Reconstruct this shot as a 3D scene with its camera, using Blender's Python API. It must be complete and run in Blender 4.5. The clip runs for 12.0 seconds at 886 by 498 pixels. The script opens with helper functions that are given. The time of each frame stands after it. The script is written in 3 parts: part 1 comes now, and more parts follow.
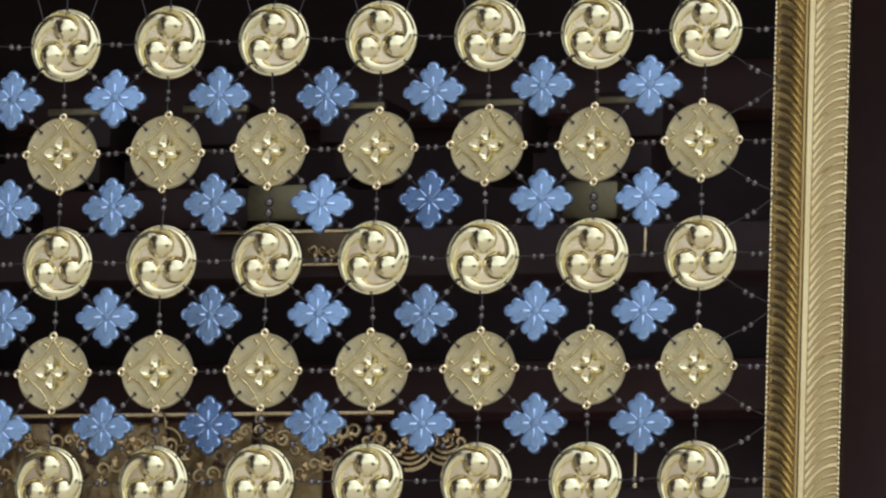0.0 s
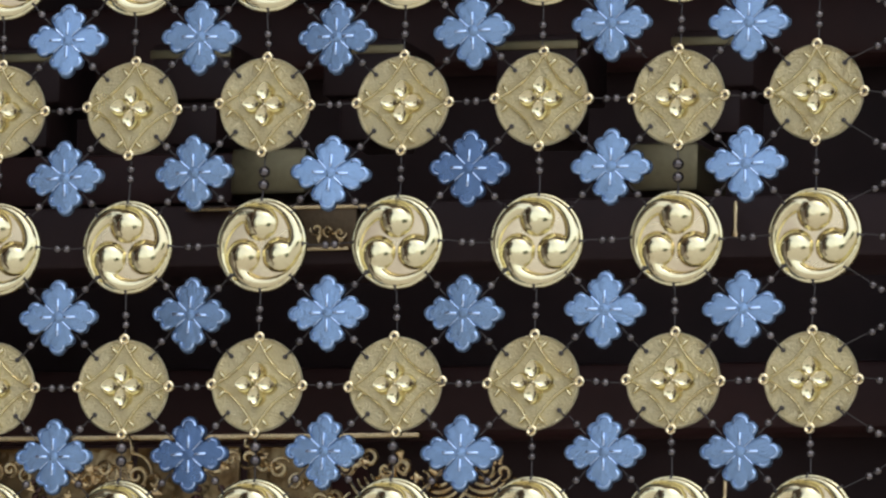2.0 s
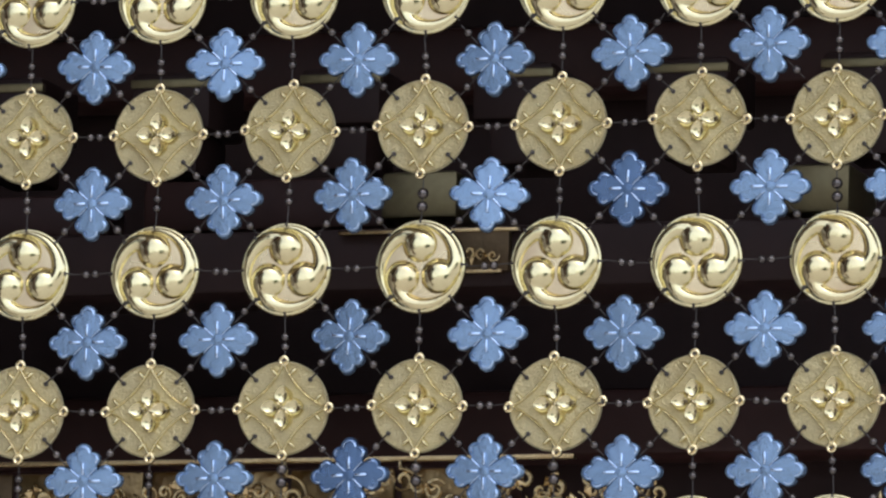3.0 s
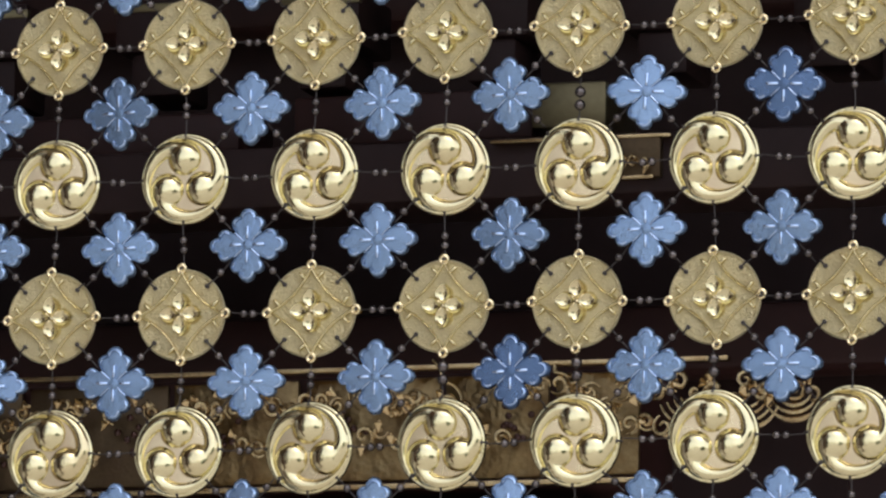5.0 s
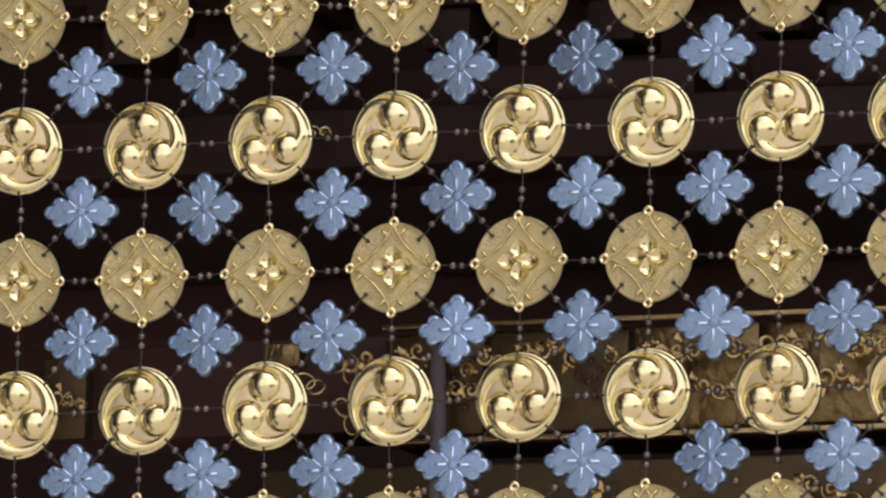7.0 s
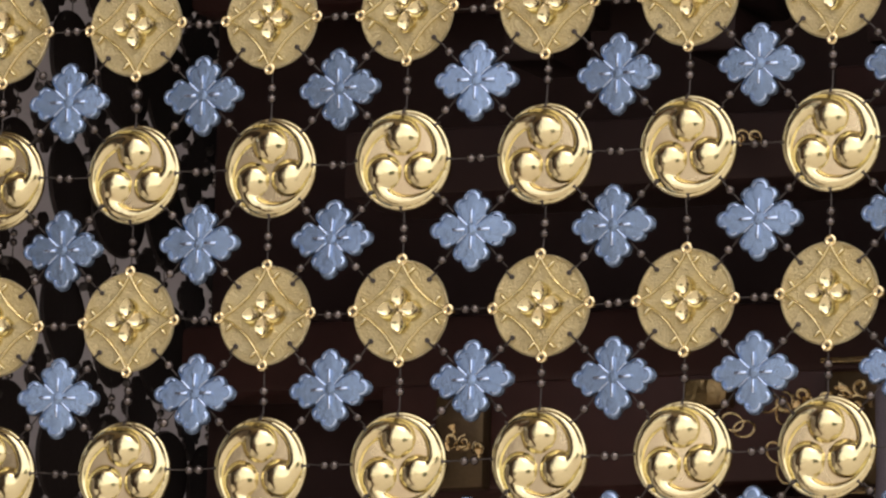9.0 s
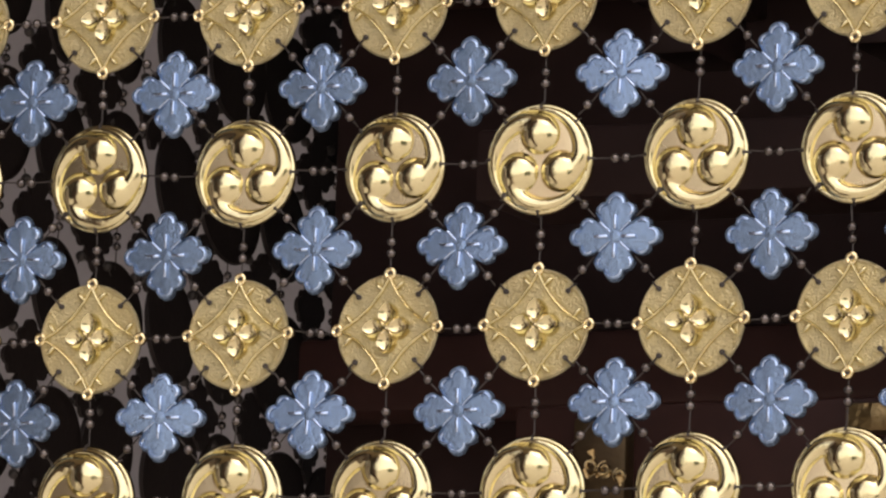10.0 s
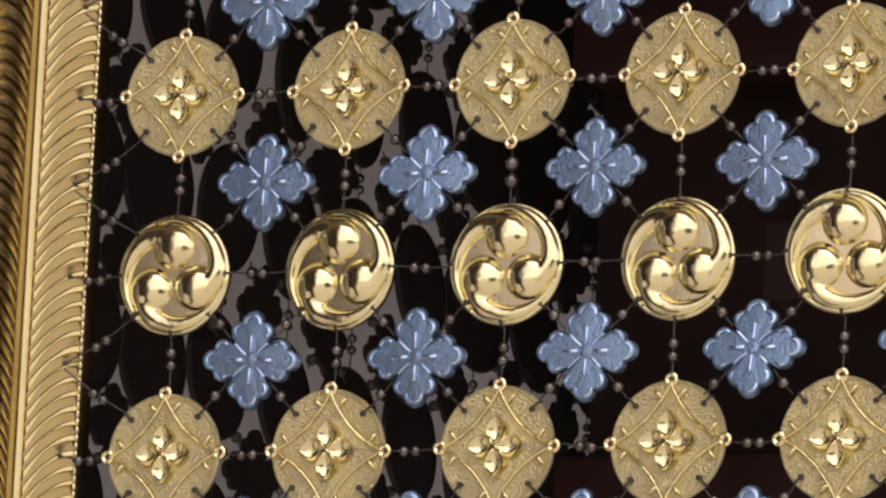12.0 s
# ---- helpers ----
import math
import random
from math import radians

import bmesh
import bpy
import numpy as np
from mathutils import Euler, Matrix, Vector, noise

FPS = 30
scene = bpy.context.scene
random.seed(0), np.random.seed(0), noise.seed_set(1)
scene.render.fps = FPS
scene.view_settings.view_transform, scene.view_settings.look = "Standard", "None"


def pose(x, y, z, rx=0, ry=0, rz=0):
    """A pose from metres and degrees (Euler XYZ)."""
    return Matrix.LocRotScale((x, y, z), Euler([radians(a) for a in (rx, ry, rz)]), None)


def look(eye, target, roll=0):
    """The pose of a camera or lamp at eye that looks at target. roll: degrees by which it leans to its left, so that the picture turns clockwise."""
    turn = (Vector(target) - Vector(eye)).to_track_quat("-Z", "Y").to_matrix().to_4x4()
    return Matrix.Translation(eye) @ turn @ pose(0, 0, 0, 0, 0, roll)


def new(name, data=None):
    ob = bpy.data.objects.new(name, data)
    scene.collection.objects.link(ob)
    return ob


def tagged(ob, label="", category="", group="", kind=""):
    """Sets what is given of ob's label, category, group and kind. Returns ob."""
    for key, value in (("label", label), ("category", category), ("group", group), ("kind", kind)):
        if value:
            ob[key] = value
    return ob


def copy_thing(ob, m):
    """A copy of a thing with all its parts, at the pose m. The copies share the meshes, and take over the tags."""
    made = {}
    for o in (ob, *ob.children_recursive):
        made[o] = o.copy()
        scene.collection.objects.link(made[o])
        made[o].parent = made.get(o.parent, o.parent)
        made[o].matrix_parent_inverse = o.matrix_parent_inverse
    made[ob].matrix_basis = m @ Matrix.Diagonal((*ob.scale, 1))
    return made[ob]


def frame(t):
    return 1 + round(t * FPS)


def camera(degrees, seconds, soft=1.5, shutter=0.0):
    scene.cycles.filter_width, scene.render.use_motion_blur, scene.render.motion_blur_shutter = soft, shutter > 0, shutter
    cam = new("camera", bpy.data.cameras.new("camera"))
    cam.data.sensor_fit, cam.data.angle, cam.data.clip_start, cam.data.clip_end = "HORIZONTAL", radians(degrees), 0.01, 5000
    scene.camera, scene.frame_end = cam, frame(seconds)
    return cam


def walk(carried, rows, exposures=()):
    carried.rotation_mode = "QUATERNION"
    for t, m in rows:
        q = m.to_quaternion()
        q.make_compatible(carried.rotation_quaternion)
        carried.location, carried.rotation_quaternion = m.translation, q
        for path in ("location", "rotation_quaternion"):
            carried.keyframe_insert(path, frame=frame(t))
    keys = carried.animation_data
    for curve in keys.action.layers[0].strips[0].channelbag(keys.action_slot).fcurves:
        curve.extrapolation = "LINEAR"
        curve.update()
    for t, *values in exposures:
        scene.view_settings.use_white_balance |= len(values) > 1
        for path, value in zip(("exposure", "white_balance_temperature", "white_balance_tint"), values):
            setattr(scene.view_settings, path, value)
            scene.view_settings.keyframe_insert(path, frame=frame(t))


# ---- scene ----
cam = camera(6.5, 12.0, soft=2.4)
walk(cam, [
    (0, look((1.1381, -3.9108, 1.1761), (0.52310, -2.03182, 1.47787), 1.874)),
    (0.5, look((1.0060, -3.6106, 1.2305), (0.41498, -1.72298, 1.52673), 1.672)),
    (1, look((0.8779, -3.2272, 1.2959), (0.28459, -1.33941, 1.58575), 1.606)),
    (1.5, look((0.8359, -3.0832, 1.3015), (0.23317, -1.20013, 1.60254), 1.793)),
    (2, look((0.8132, -3.1012, 1.3220), (0.22029, -1.21310, 1.61102), 1.614)),
    (2.5, look((0.7918, -3.1135, 1.3510), (0.19489, -1.22374, 1.62033), 1.312)),
    (2.7, look((0.7764, -3.1213, 1.3360), (0.17876, -1.23332, 1.61601), 1.342)),
    (4.3, look((0.7400, -3.1494, 1.2033), (0.14431, -1.27309, 1.55640), 1.084)),
    (4.5, look((0.7214, -3.1663, 1.1921), (0.13251, -1.28790, 1.54547), 1.076)),
    (5, look((0.7131, -3.1630, 1.2139), (0.11009, -1.28432, 1.54113), 0.904)),
    (5.5, look((0.6776, -3.1949, 1.2388), (0.05661, -1.31840, 1.54411), 0.636)),
    (6, look((0.6768, -3.1851, 1.2070), (0.02939, -1.32014, 1.52747), 0.967)),
    (6.5, look((0.6533, -3.2012, 1.2071), (-0.00352, -1.33874, 1.52337), 0.966)),
    (7, look((0.6500, -3.2016, 1.1994), (-0.02636, -1.34637, 1.51682), 0.928)),
    (7.2, look((0.6442, -3.2031, 1.2032), (-0.03690, -1.34913, 1.51734), 0.887)),
    (8.8, look((0.5504, -2.8194, 1.2754), (-0.24480, -1.01093, 1.58701), 1.380)),
    (9, look((0.5149, -2.7717, 1.2815), (-0.27978, -0.96357, 1.59613), 1.358)),
    (9.5, look((0.4609, -2.6512, 1.3113), (-0.35032, -0.84950, 1.62079), 1.692)),
    (10, look((0.4038, -2.5250, 1.3240), (-0.42207, -0.73111, 1.64001), 1.974)),
    (10.5, look((0.3421, -2.4153, 1.3399), (-0.48574, -0.62445, 1.66802), 2.110)),
    (11, look((0.2762, -2.3066, 1.3614), (-0.56205, -0.52155, 1.69449), 2.111)),
    (11.5, look((0.2268, -2.2353, 1.3748), (-0.61957, -0.45602, 1.71811), 2.347)),
    (12, look((0.2289, -2.2291, 1.3662), (-0.63697, -0.46027, 1.71467), 2.764)),
], exposures=[(0.0, 0.98, 5900, 12), (2.7, 1.04, 5950, 13), (5.5, 0.97, 6400, 16), (7.0, 1.05, 7050, 19), (9.0, 1.2, 7350, 21), (12.0, 1.16, 7250, 21)])

# ---- world and sun ----
SUN_EL, SUN_AZ = radians(66), radians(145)
world = bpy.data.worlds.new("world")
scene.world = world
world.use_nodes = True
wt = world.node_tree
wt.nodes.clear()
sky = wt.nodes.new("ShaderNodeTexSky")
sky.sky_type = "NISHITA"
sky.sun_disc = False
sky.sun_elevation = SUN_EL
sky.sun_rotation = SUN_AZ
bg = wt.nodes.new("ShaderNodeBackground")
bg.inputs["Strength"].default_value = 0.15
wo = wt.nodes.new("ShaderNodeOutputWorld")
sky.dust_density = 2.5
haze = wt.nodes.new("ShaderNodeHueSaturation")
haze.inputs["Saturation"].default_value = 0.4
wt.links.new(sky.outputs[0], haze.inputs["Color"])
wt.links.new(haze.outputs["Color"], bg.inputs[0])
wt.links.new(bg.outputs[0], wo.inputs[0])
sun_data = bpy.data.lights.new("sun", "SUN")
sun_data.energy = 2.3
sun_data.angle = radians(0.6)
sun_data.color = (1.0, 0.97, 0.92)
sun = new("sun", sun_data)
sun_from = Vector((math.sin(SUN_AZ) * math.cos(SUN_EL), math.cos(SUN_AZ) * math.cos(SUN_EL), math.sin(SUN_EL)))
sun.matrix_world = look(sun_from * 30, (0, 0, 0))


# ---- materials ----
def material(name, base, rough=0.5, metal=0.0, spread=0.15, grain=800.0, bump=0.2, bump_scale=0.0006, coat=0.0,
             stain=None, stain_scale=25.0, rough_spread=0.1, per_object=0.0, coarse=None):
    m = bpy.data.materials.new(name)
    m.use_nodes = True
    nt = m.node_tree
    b = nt.nodes["Principled BSDF"]
    b.inputs["Metallic"].default_value = metal
    b.inputs["Coat Weight"].default_value = coat
    tc = nt.nodes.new("ShaderNodeTexCoord")
    info = nt.nodes.new("ShaderNodeObjectInfo")
    shift = nt.nodes.new("ShaderNodeVectorMath")
    shift.operation = "ADD"
    rnd = nt.nodes.new("ShaderNodeVectorMath")
    rnd.operation = "SCALE"
    rnd.inputs[0].default_value = (3.1, 5.7, 1.9)
    nt.links.new(info.outputs["Random"], rnd.inputs["Scale"])
    nt.links.new(tc.outputs["Object"], shift.inputs[0])
    nt.links.new(rnd.outputs[0], shift.inputs[1])
    fine = nt.nodes.new("ShaderNodeTexNoise")
    fine.inputs["Scale"].default_value = grain
    fine.inputs["Detail"].default_value = 3
    large = nt.nodes.new("ShaderNodeTexNoise")
    large.inputs["Scale"].default_value = stain_scale
    large.inputs["Detail"].default_value = 4
    nt.links.new(shift.outputs[0], fine.inputs["Vector"])
    nt.links.new(shift.outputs[0], large.inputs["Vector"])
    c = Vector(base)
    mix = nt.nodes.new("ShaderNodeMix")
    mix.data_type = "RGBA"
    mix.inputs["A"].default_value = (*(c * (1 - spread)), 1)
    mix.inputs["B"].default_value = (*[min(1, v * (1 + spread)) for v in c], 1)
    nt.links.new(fine.outputs["Fac"], mix.inputs["Factor"])
    mix2 = nt.nodes.new("ShaderNodeMix")
    mix2.data_type = "RGBA"
    ramp = nt.nodes.new("ShaderNodeMapRange")
    ramp.inputs["From Min"].default_value = 0.48
    ramp.inputs["From Max"].default_value = 0.75
    ramp.inputs["To Max"].default_value = 0.7
    nt.links.new(large.outputs["Fac"], ramp.inputs["Value"])
    nt.links.new(ramp.outputs["Result"], mix2.inputs["Factor"])
    nt.links.new(mix.outputs["Result"], mix2.inputs["A"])
    mix2.inputs["B"].default_value = (*(stain or tuple(c * 0.8)), 1)
    hsv = nt.nodes.new("ShaderNodeHueSaturation")
    val = nt.nodes.new("ShaderNodeMapRange")
    val.inputs["To Min"].default_value = 1 - per_object
    val.inputs["To Max"].default_value = 1 + per_object * 0.5
    nt.links.new(info.outputs["Random"], val.inputs["Value"])
    nt.links.new(val.outputs["Result"], hsv.inputs["Value"])
    nt.links.new(mix2.outputs["Result"], hsv.inputs["Color"])
    nt.links.new(hsv.outputs["Color"], b.inputs["Base Color"])
    rr = nt.nodes.new("ShaderNodeMapRange")
    rr.inputs["To Min"].default_value = max(0.02, rough - rough_spread)
    rr.inputs["To Max"].default_value = min(1, rough + rough_spread)
    nt.links.new(large.outputs["Fac"], rr.inputs["Value"])
    nt.links.new(rr.outputs["Result"], b.inputs["Roughness"])
    bp = nt.nodes.new("ShaderNodeBump")
    bp.inputs["Strength"].default_value = bump
    bp.inputs["Distance"].default_value = bump_scale
    nt.links.new(fine.outputs["Fac"], bp.inputs["Height"])
    if coarse:
        mid = nt.nodes.new("ShaderNodeTexNoise")
        mid.inputs["Scale"].default_value = coarse[0]
        nt.links.new(shift.outputs[0], mid.inputs["Vector"])
        bp2 = nt.nodes.new("ShaderNodeBump")
        bp2.inputs["Strength"].default_value = coarse[1]
        bp2.inputs["Distance"].default_value = coarse[2]
        nt.links.new(mid.outputs["Fac"], bp2.inputs["Height"])
        nt.links.new(bp2.outputs["Normal"], bp.inputs["Normal"])
    nt.links.new(bp.outputs["Normal"], b.inputs["Normal"])
    return m


GOLD = (0.70, 0.62, 0.355)
M_polish = material("polished_gold", GOLD, 0.16, 1.0, 0.05, 900, 0.08, 0.0003, coarse=(150, 0.28, 0.001), stain=(0.62, 0.50, 0.27), rough_spread=0.05)
M_field = material("matt_gold_field", (0.64, 0.52, 0.31), 0.28, 1.0, 0.08, 1500, 0.25, 0.0004, stain=(0.52, 0.38, 0.24), stain_scale=60)
M_satin = material("satin_gold", (0.66, 0.575, 0.33), 0.31, 1.0, 0.34, 1300, 1.0, 0.0014, stain=(0.56, 0.46, 0.24), stain_scale=60)
M_ridge = material("burnished_gold", (0.84, 0.70, 0.40), 0.22, 1.0, 0.06, 900, 0.1, 0.0003)
M_strip = material("strip_gold", (0.52, 0.41, 0.20), 0.24, 1.0, 0.08, 1200, 0.2, 0.0004, stain=(0.48, 0.35, 0.15), stain_scale=30)
M_blue = material("blue_plating", (0.215, 0.31, 0.44), 0.2, 0.75, 0.16, 1300, 0.45, 0.0005, stain=(0.17, 0.26, 0.38), stain_scale=90, per_object=0.18)
M_blue_dull = material("blue_plating_tarnished", (0.10, 0.16, 0.27), 0.28, 0.75, 0.16, 1300, 0.45, 0.0005, stain=(0.08, 0.13, 0.22), stain_scale=90)
# paler, smoother blue for the raised lines, ribs and stamens
M_blue_edge = material("blue_plating_worn", (0.52, 0.65, 0.84), 0.14, 0.9, 0.1, 1300, 0.2, 0.0003)
M_bead = material("smoked_bead", (0.15, 0.13, 0.118), 0.1, 0.8, 0.2, 600, 0.1, 0.0002, per_object=0.35)
M_beadred = material("red_brown_bead", (0.07, 0.03, 0.02), 0.2, 0.2, 0.2, 600, 0.1, 0.0002)
# near-black colour that stands in for backlight shade on the side net
M_silhouette = material("tarnished_back", (0.022, 0.016, 0.014), 0.6, 0.2, 0.3, 400, 0.3, 0.0006)
M_wire = material("dark_wire", (0.05, 0.042, 0.036), 0.5, 0.3, 0.2, 1500, 0.2, 0.0002)
M_lacquer = material("black_lacquer", (0.026, 0.013, 0.011), 0.55, 0.0, 0.3, 60, 0.1, 0.0006, stain=(0.022, 0.011, 0.009), stain_scale=9)
M_redlac = material("red_brown_lacquer", (0.036, 0.014, 0.011), 0.5, 0.0, 0.3, 80, 0.1, 0.0006, stain=(0.026, 0.012, 0.009), stain_scale=12)
M_beam = material("aged_gold_sheet", (0.30, 0.215, 0.10), 0.33, 1.0, 0.2, 500, 0.5, 0.0008, stain=(0.14, 0.075, 0.03), stain_scale=55, coarse=(110, 0.7, 0.003))
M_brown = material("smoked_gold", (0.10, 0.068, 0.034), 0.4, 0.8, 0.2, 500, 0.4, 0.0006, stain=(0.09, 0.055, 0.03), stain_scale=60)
M_dullgold = material("dull_gold_leaf", (0.19, 0.16, 0.085), 0.4, 0.9, 0.15, 300, 0.2, 0.0008, stain=(0.2, 0.15, 0.07), stain_scale=20)
M_orn = material("cast_gold_ornament", (0.60, 0.46, 0.24), 0.2, 1.0, 0.15, 700, 0.3, 0.0006, stain=(0.35, 0.2, 0.08), stain_scale=80)
M_cord = material("grey_violet_cord", (0.10, 0.085, 0.10), 0.85, 0.0, 0.25, 900, 0.5, 0.0006)
M_plaster = material("grey_plaster", (0.36, 0.335, 0.335), 0.9, 0.0, 0.08, 120, 0.3, 0.002, stain=(0.28, 0.26, 0.26), stain_scale=3)
M_redpost = material("red_brown_post", (0.075, 0.028, 0.020), 0.45, 0.0, 0.2, 60, 0.2, 0.001, stain=(0.05, 0.02, 0.015), stain_scale=5)
M_eave = material("brown_eave_boards", (0.36, 0.28, 0.20), 0.65, 0.0, 0.25, 40, 0.3, 0.002, stain=(0.26, 0.19, 0.13), stain_scale=6)
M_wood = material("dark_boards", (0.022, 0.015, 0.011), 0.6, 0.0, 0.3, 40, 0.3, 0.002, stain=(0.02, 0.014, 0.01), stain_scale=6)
M_ground = material("grey_paving", (0.29, 0.28, 0.265), 0.85, 0.0, 0.2, 30, 0.4, 0.004, stain=(0.22, 0.205, 0.185), stain_scale=0.8)
M_leaf = material("hedge_leaves", (0.07, 0.11, 0.03), 0.55, 0.0, 0.4, 4, 0.1, 0.001, stain=(0.04, 0.06, 0.02), stain_scale=1.5)
M_roof = material("grey_roof", (0.14, 0.14, 0.15), 0.6, 0.0, 0.2, 12, 0.3, 0.01)

for m in (M_lacquer, M_redlac, M_wood, M_silhouette):
    m.node_tree.nodes["Principled BSDF"].inputs["Specular IOR Level"].default_value = 0.22


# ---- mesh helpers ----
def part(name, bm, mat, parent=None, label="", smooth=True, recalc=True, crease=42):
    if recalc:
        bmesh.ops.recalc_face_normals(bm, faces=bm.faces)
    me = bpy.data.meshes.new(name)
    bm.to_mesh(me)
    bm.free()
    me.materials.append(mat)
    if smooth:
        me.polygons.foreach_set("use_smooth", [True] * len(me.polygons))
        me.set_sharp_from_angle(angle=radians(crease))
    ob = new(name, me)
    ob.parent = parent
    if label:
        ob["label"] = label
    return ob


def again(ob, m, parent=None):
    o = bpy.data.objects.new(ob.name.split(".")[0], ob.data)
    scene.collection.objects.link(o)
    o.parent = parent
    o.matrix_basis = m
    return o


def box(bm, x0, x1, y0, y1, z0, z1, bevel=0.0):
    r = bmesh.ops.create_cube(bm, size=1.0, matrix=Matrix.Translation(((x0 + x1) / 2, (y0 + y1) / 2, (z0 + z1) / 2)) @ Matrix.Diagonal((x1 - x0, y1 - y0, z1 - z0, 1)))
    if bevel:
        es = list({e for v in r["verts"] for e in v.link_edges})
        bmesh.ops.bevel(bm, geom=es, offset=bevel, segments=2, profile=0.5, affect="EDGES")
    return bm


def boxed(name, dims, mat, parent=None, bevel=0.0, label=""):
    return part(name, box(bmesh.new(), *dims, bevel), mat, parent, label)


def lathe(bm, profile, n=48):
    """profile: (radius, height towards the viewer); the axis is -y."""
    rings = []
    for r, h in profile:
        if r < 1e-7:
            rings.append([bm.verts.new((0, -h, 0))])
        else:
            rings.append([bm.verts.new((r * math.cos(2 * math.pi * k / n), -h, r * math.sin(2 * math.pi * k / n))) for k in range(n)])
    for a, b in zip(rings, rings[1:]):
        for k in range(n):
            q = [a[k % len(a)], a[(k + 1) % len(a)], b[(k + 1) % len(b)], b[k % len(b)]]
            q = list(dict.fromkeys(q))
            if len(q) > 2:
                bm.faces.new(q)
    return bm


def sweep(bm, pts, radii, n=6, flat=1.0):
    """A tube along pts with a radius at each, its depth (y) scaled by flat."""
    rings = []
    for i, p in enumerate(pts):
        t = (Vector(pts[min(i + 1, len(pts) - 1)]) - Vector(pts[max(i - 1, 0)])).normalized()
        up = Vector((0, 1, 0)) if abs(t.y) < 0.9 else Vector((1, 0, 0))
        s = t.cross(up).normalized()
        u = s.cross(t).normalized()
        rings.append([bm.verts.new(Vector(p) + radii[i] * (math.cos(2 * math.pi * k / n) * s + flat * math.sin(2 * math.pi * k / n) * u)) for k in range(n)])
    for a, b in zip(rings, rings[1:]):
        for k in range(n):
            bm.faces.new((a[k], a[(k + 1) % n], b[(k + 1) % n], b[k]))
    bm.faces.new(rings[0])
    bm.faces.new(rings[-1][::-1])
    return bm


def ball(bm, r, c=(0, 0, 0), u=12, v=8, scale=(1, 1, 1)):
    bmesh.ops.create_uvsphere(bm, u_segments=u, v_segments=v, radius=r, matrix=Matrix.Translation(c) @ Matrix.Diagonal((*scale, 1)))
    return bm


def turn(deg, r=0.0, y=0.0):
    """In the plane of a plate: turned by deg about its axis, r out from the middle."""
    a = radians(deg)
    return Matrix.Translation((r * math.cos(a), y, r * math.sin(a))) @ Matrix.Rotation(-a, 4, "Y")


# ---- the hall, its ground and the street in front ----
bm = bmesh.new()
box(bm, -300, 300, -300, 300, -0.2, 0.0)
tagged(part("ground", bm, M_ground, smooth=False), "dull grey paved ground before the hall", "ground", kind="structure")
tagged(boxed("wall_back", (-4.4, 2.2, 2.6, 2.75, 0.0, 3.3), M_plaster), "grey plastered back wall of the hall", "wall", kind="structure")
# out of view: added near-black so that the shrine interior stays dark
tagged(boxed("wall_east", (2.2, 2.35, 0.15, 2.75, 0.0, 3.3), M_wood), "unseen dark boarded side wall added to keep the hall dim", "wall", kind="structure")
tagged(boxed("wall_west", (-4.6, -4.4, -2.5, 6.0, 0.0, 3.0), M_plaster), "grey plastered yard wall beside the open hall", "wall", kind="structure")
# unseen ceiling, added to block daylight from the shrine core
tagged(boxed("ceiling", (-4.6, 2.6, 0.15, 3.0, 3.3, 3.4), M_wood), "unseen dark boarded ceiling added to keep the hall dim", "ceiling", kind="structure")
def yard_house(name, x0, x1, y0, y1, h, wall, label):
    thing = tagged(new(name), label, "house")
    boxed("wall", (x0, x1, y0, y1, 0, h), wall, thing, 0.02)
    boxed("roof", (x0 - 0.5, x1 + 0.5, y0 - 0.5, y1 + 0.5, h, h + 0.35), M_roof, thing, 0.05)
    boxed("door", ((x0 + x1) / 2 - 0.9, (x0 + x1) / 2 + 0.9, y1, y1 + 0.05, 0, 2.2), M_wood, thing, 0.01)
    return thing


# unseen dark mass, added to darken the left of the gold reflections
yard_house("timber_house", -12.0, -5.0, -9.5, -5.0, 7.0, M_wood, "unseen dark house added beside the yard for its reflection")
def hall_post(x, y, h):
    thing = new("hall_post")
    part("shaft", lathe(bmesh.new(), [(0, 0.14), (0.19, 0.14), (0.195, 0.5), (0.19, h - 0.3), (0.18, h), (0, h)], 32), M_redpost, thing)
    part("stone_foot", lathe(bmesh.new(), [(0, 0), (0.29, 0), (0.29, 0.08), (0.24, 0.14), (0, 0.14)], 32), M_ground, thing)
    for o in thing.children:
        o.matrix_basis = Matrix.Rotation(radians(-90), 4, "X")
    thing.location = (x, y, 0)
    return tagged(thing, "round dark red-brown lacquered post of the hall front", "post", "posts of the hall")


hall_post(-1.60, -1.26, 3.05)
hall_post(-3.6, -1.26, 3.05)
tagged(boxed("eave", (-1.25, 2.6, -0.75, 0.146, 3.3, 3.38), M_eave), "brown boarded eave over the hall front", "eave", kind="structure")
tagged(boxed("side_eave", (-4.6, -1.254, -1.6, 0.146, 3.3, 3.38), M_eave), "brown boarded eave over the hall posts", "eave", kind="structure")
lintel = tagged(new("lintel"), "dark red-brown lacquered lintel on the hall posts", "lintel")
boxed("lintel_beam", (-4.4, -1.4, -1.38, -1.14, 3.05, 3.296), M_redpost, lintel, 0.01)
boxed("end_board", (-1.4, -1.37, -1.39, -1.13, 3.04, 3.29), M_redpost, lintel, 0.004)
hedge = random.Random(3)
verts, faces = [], []
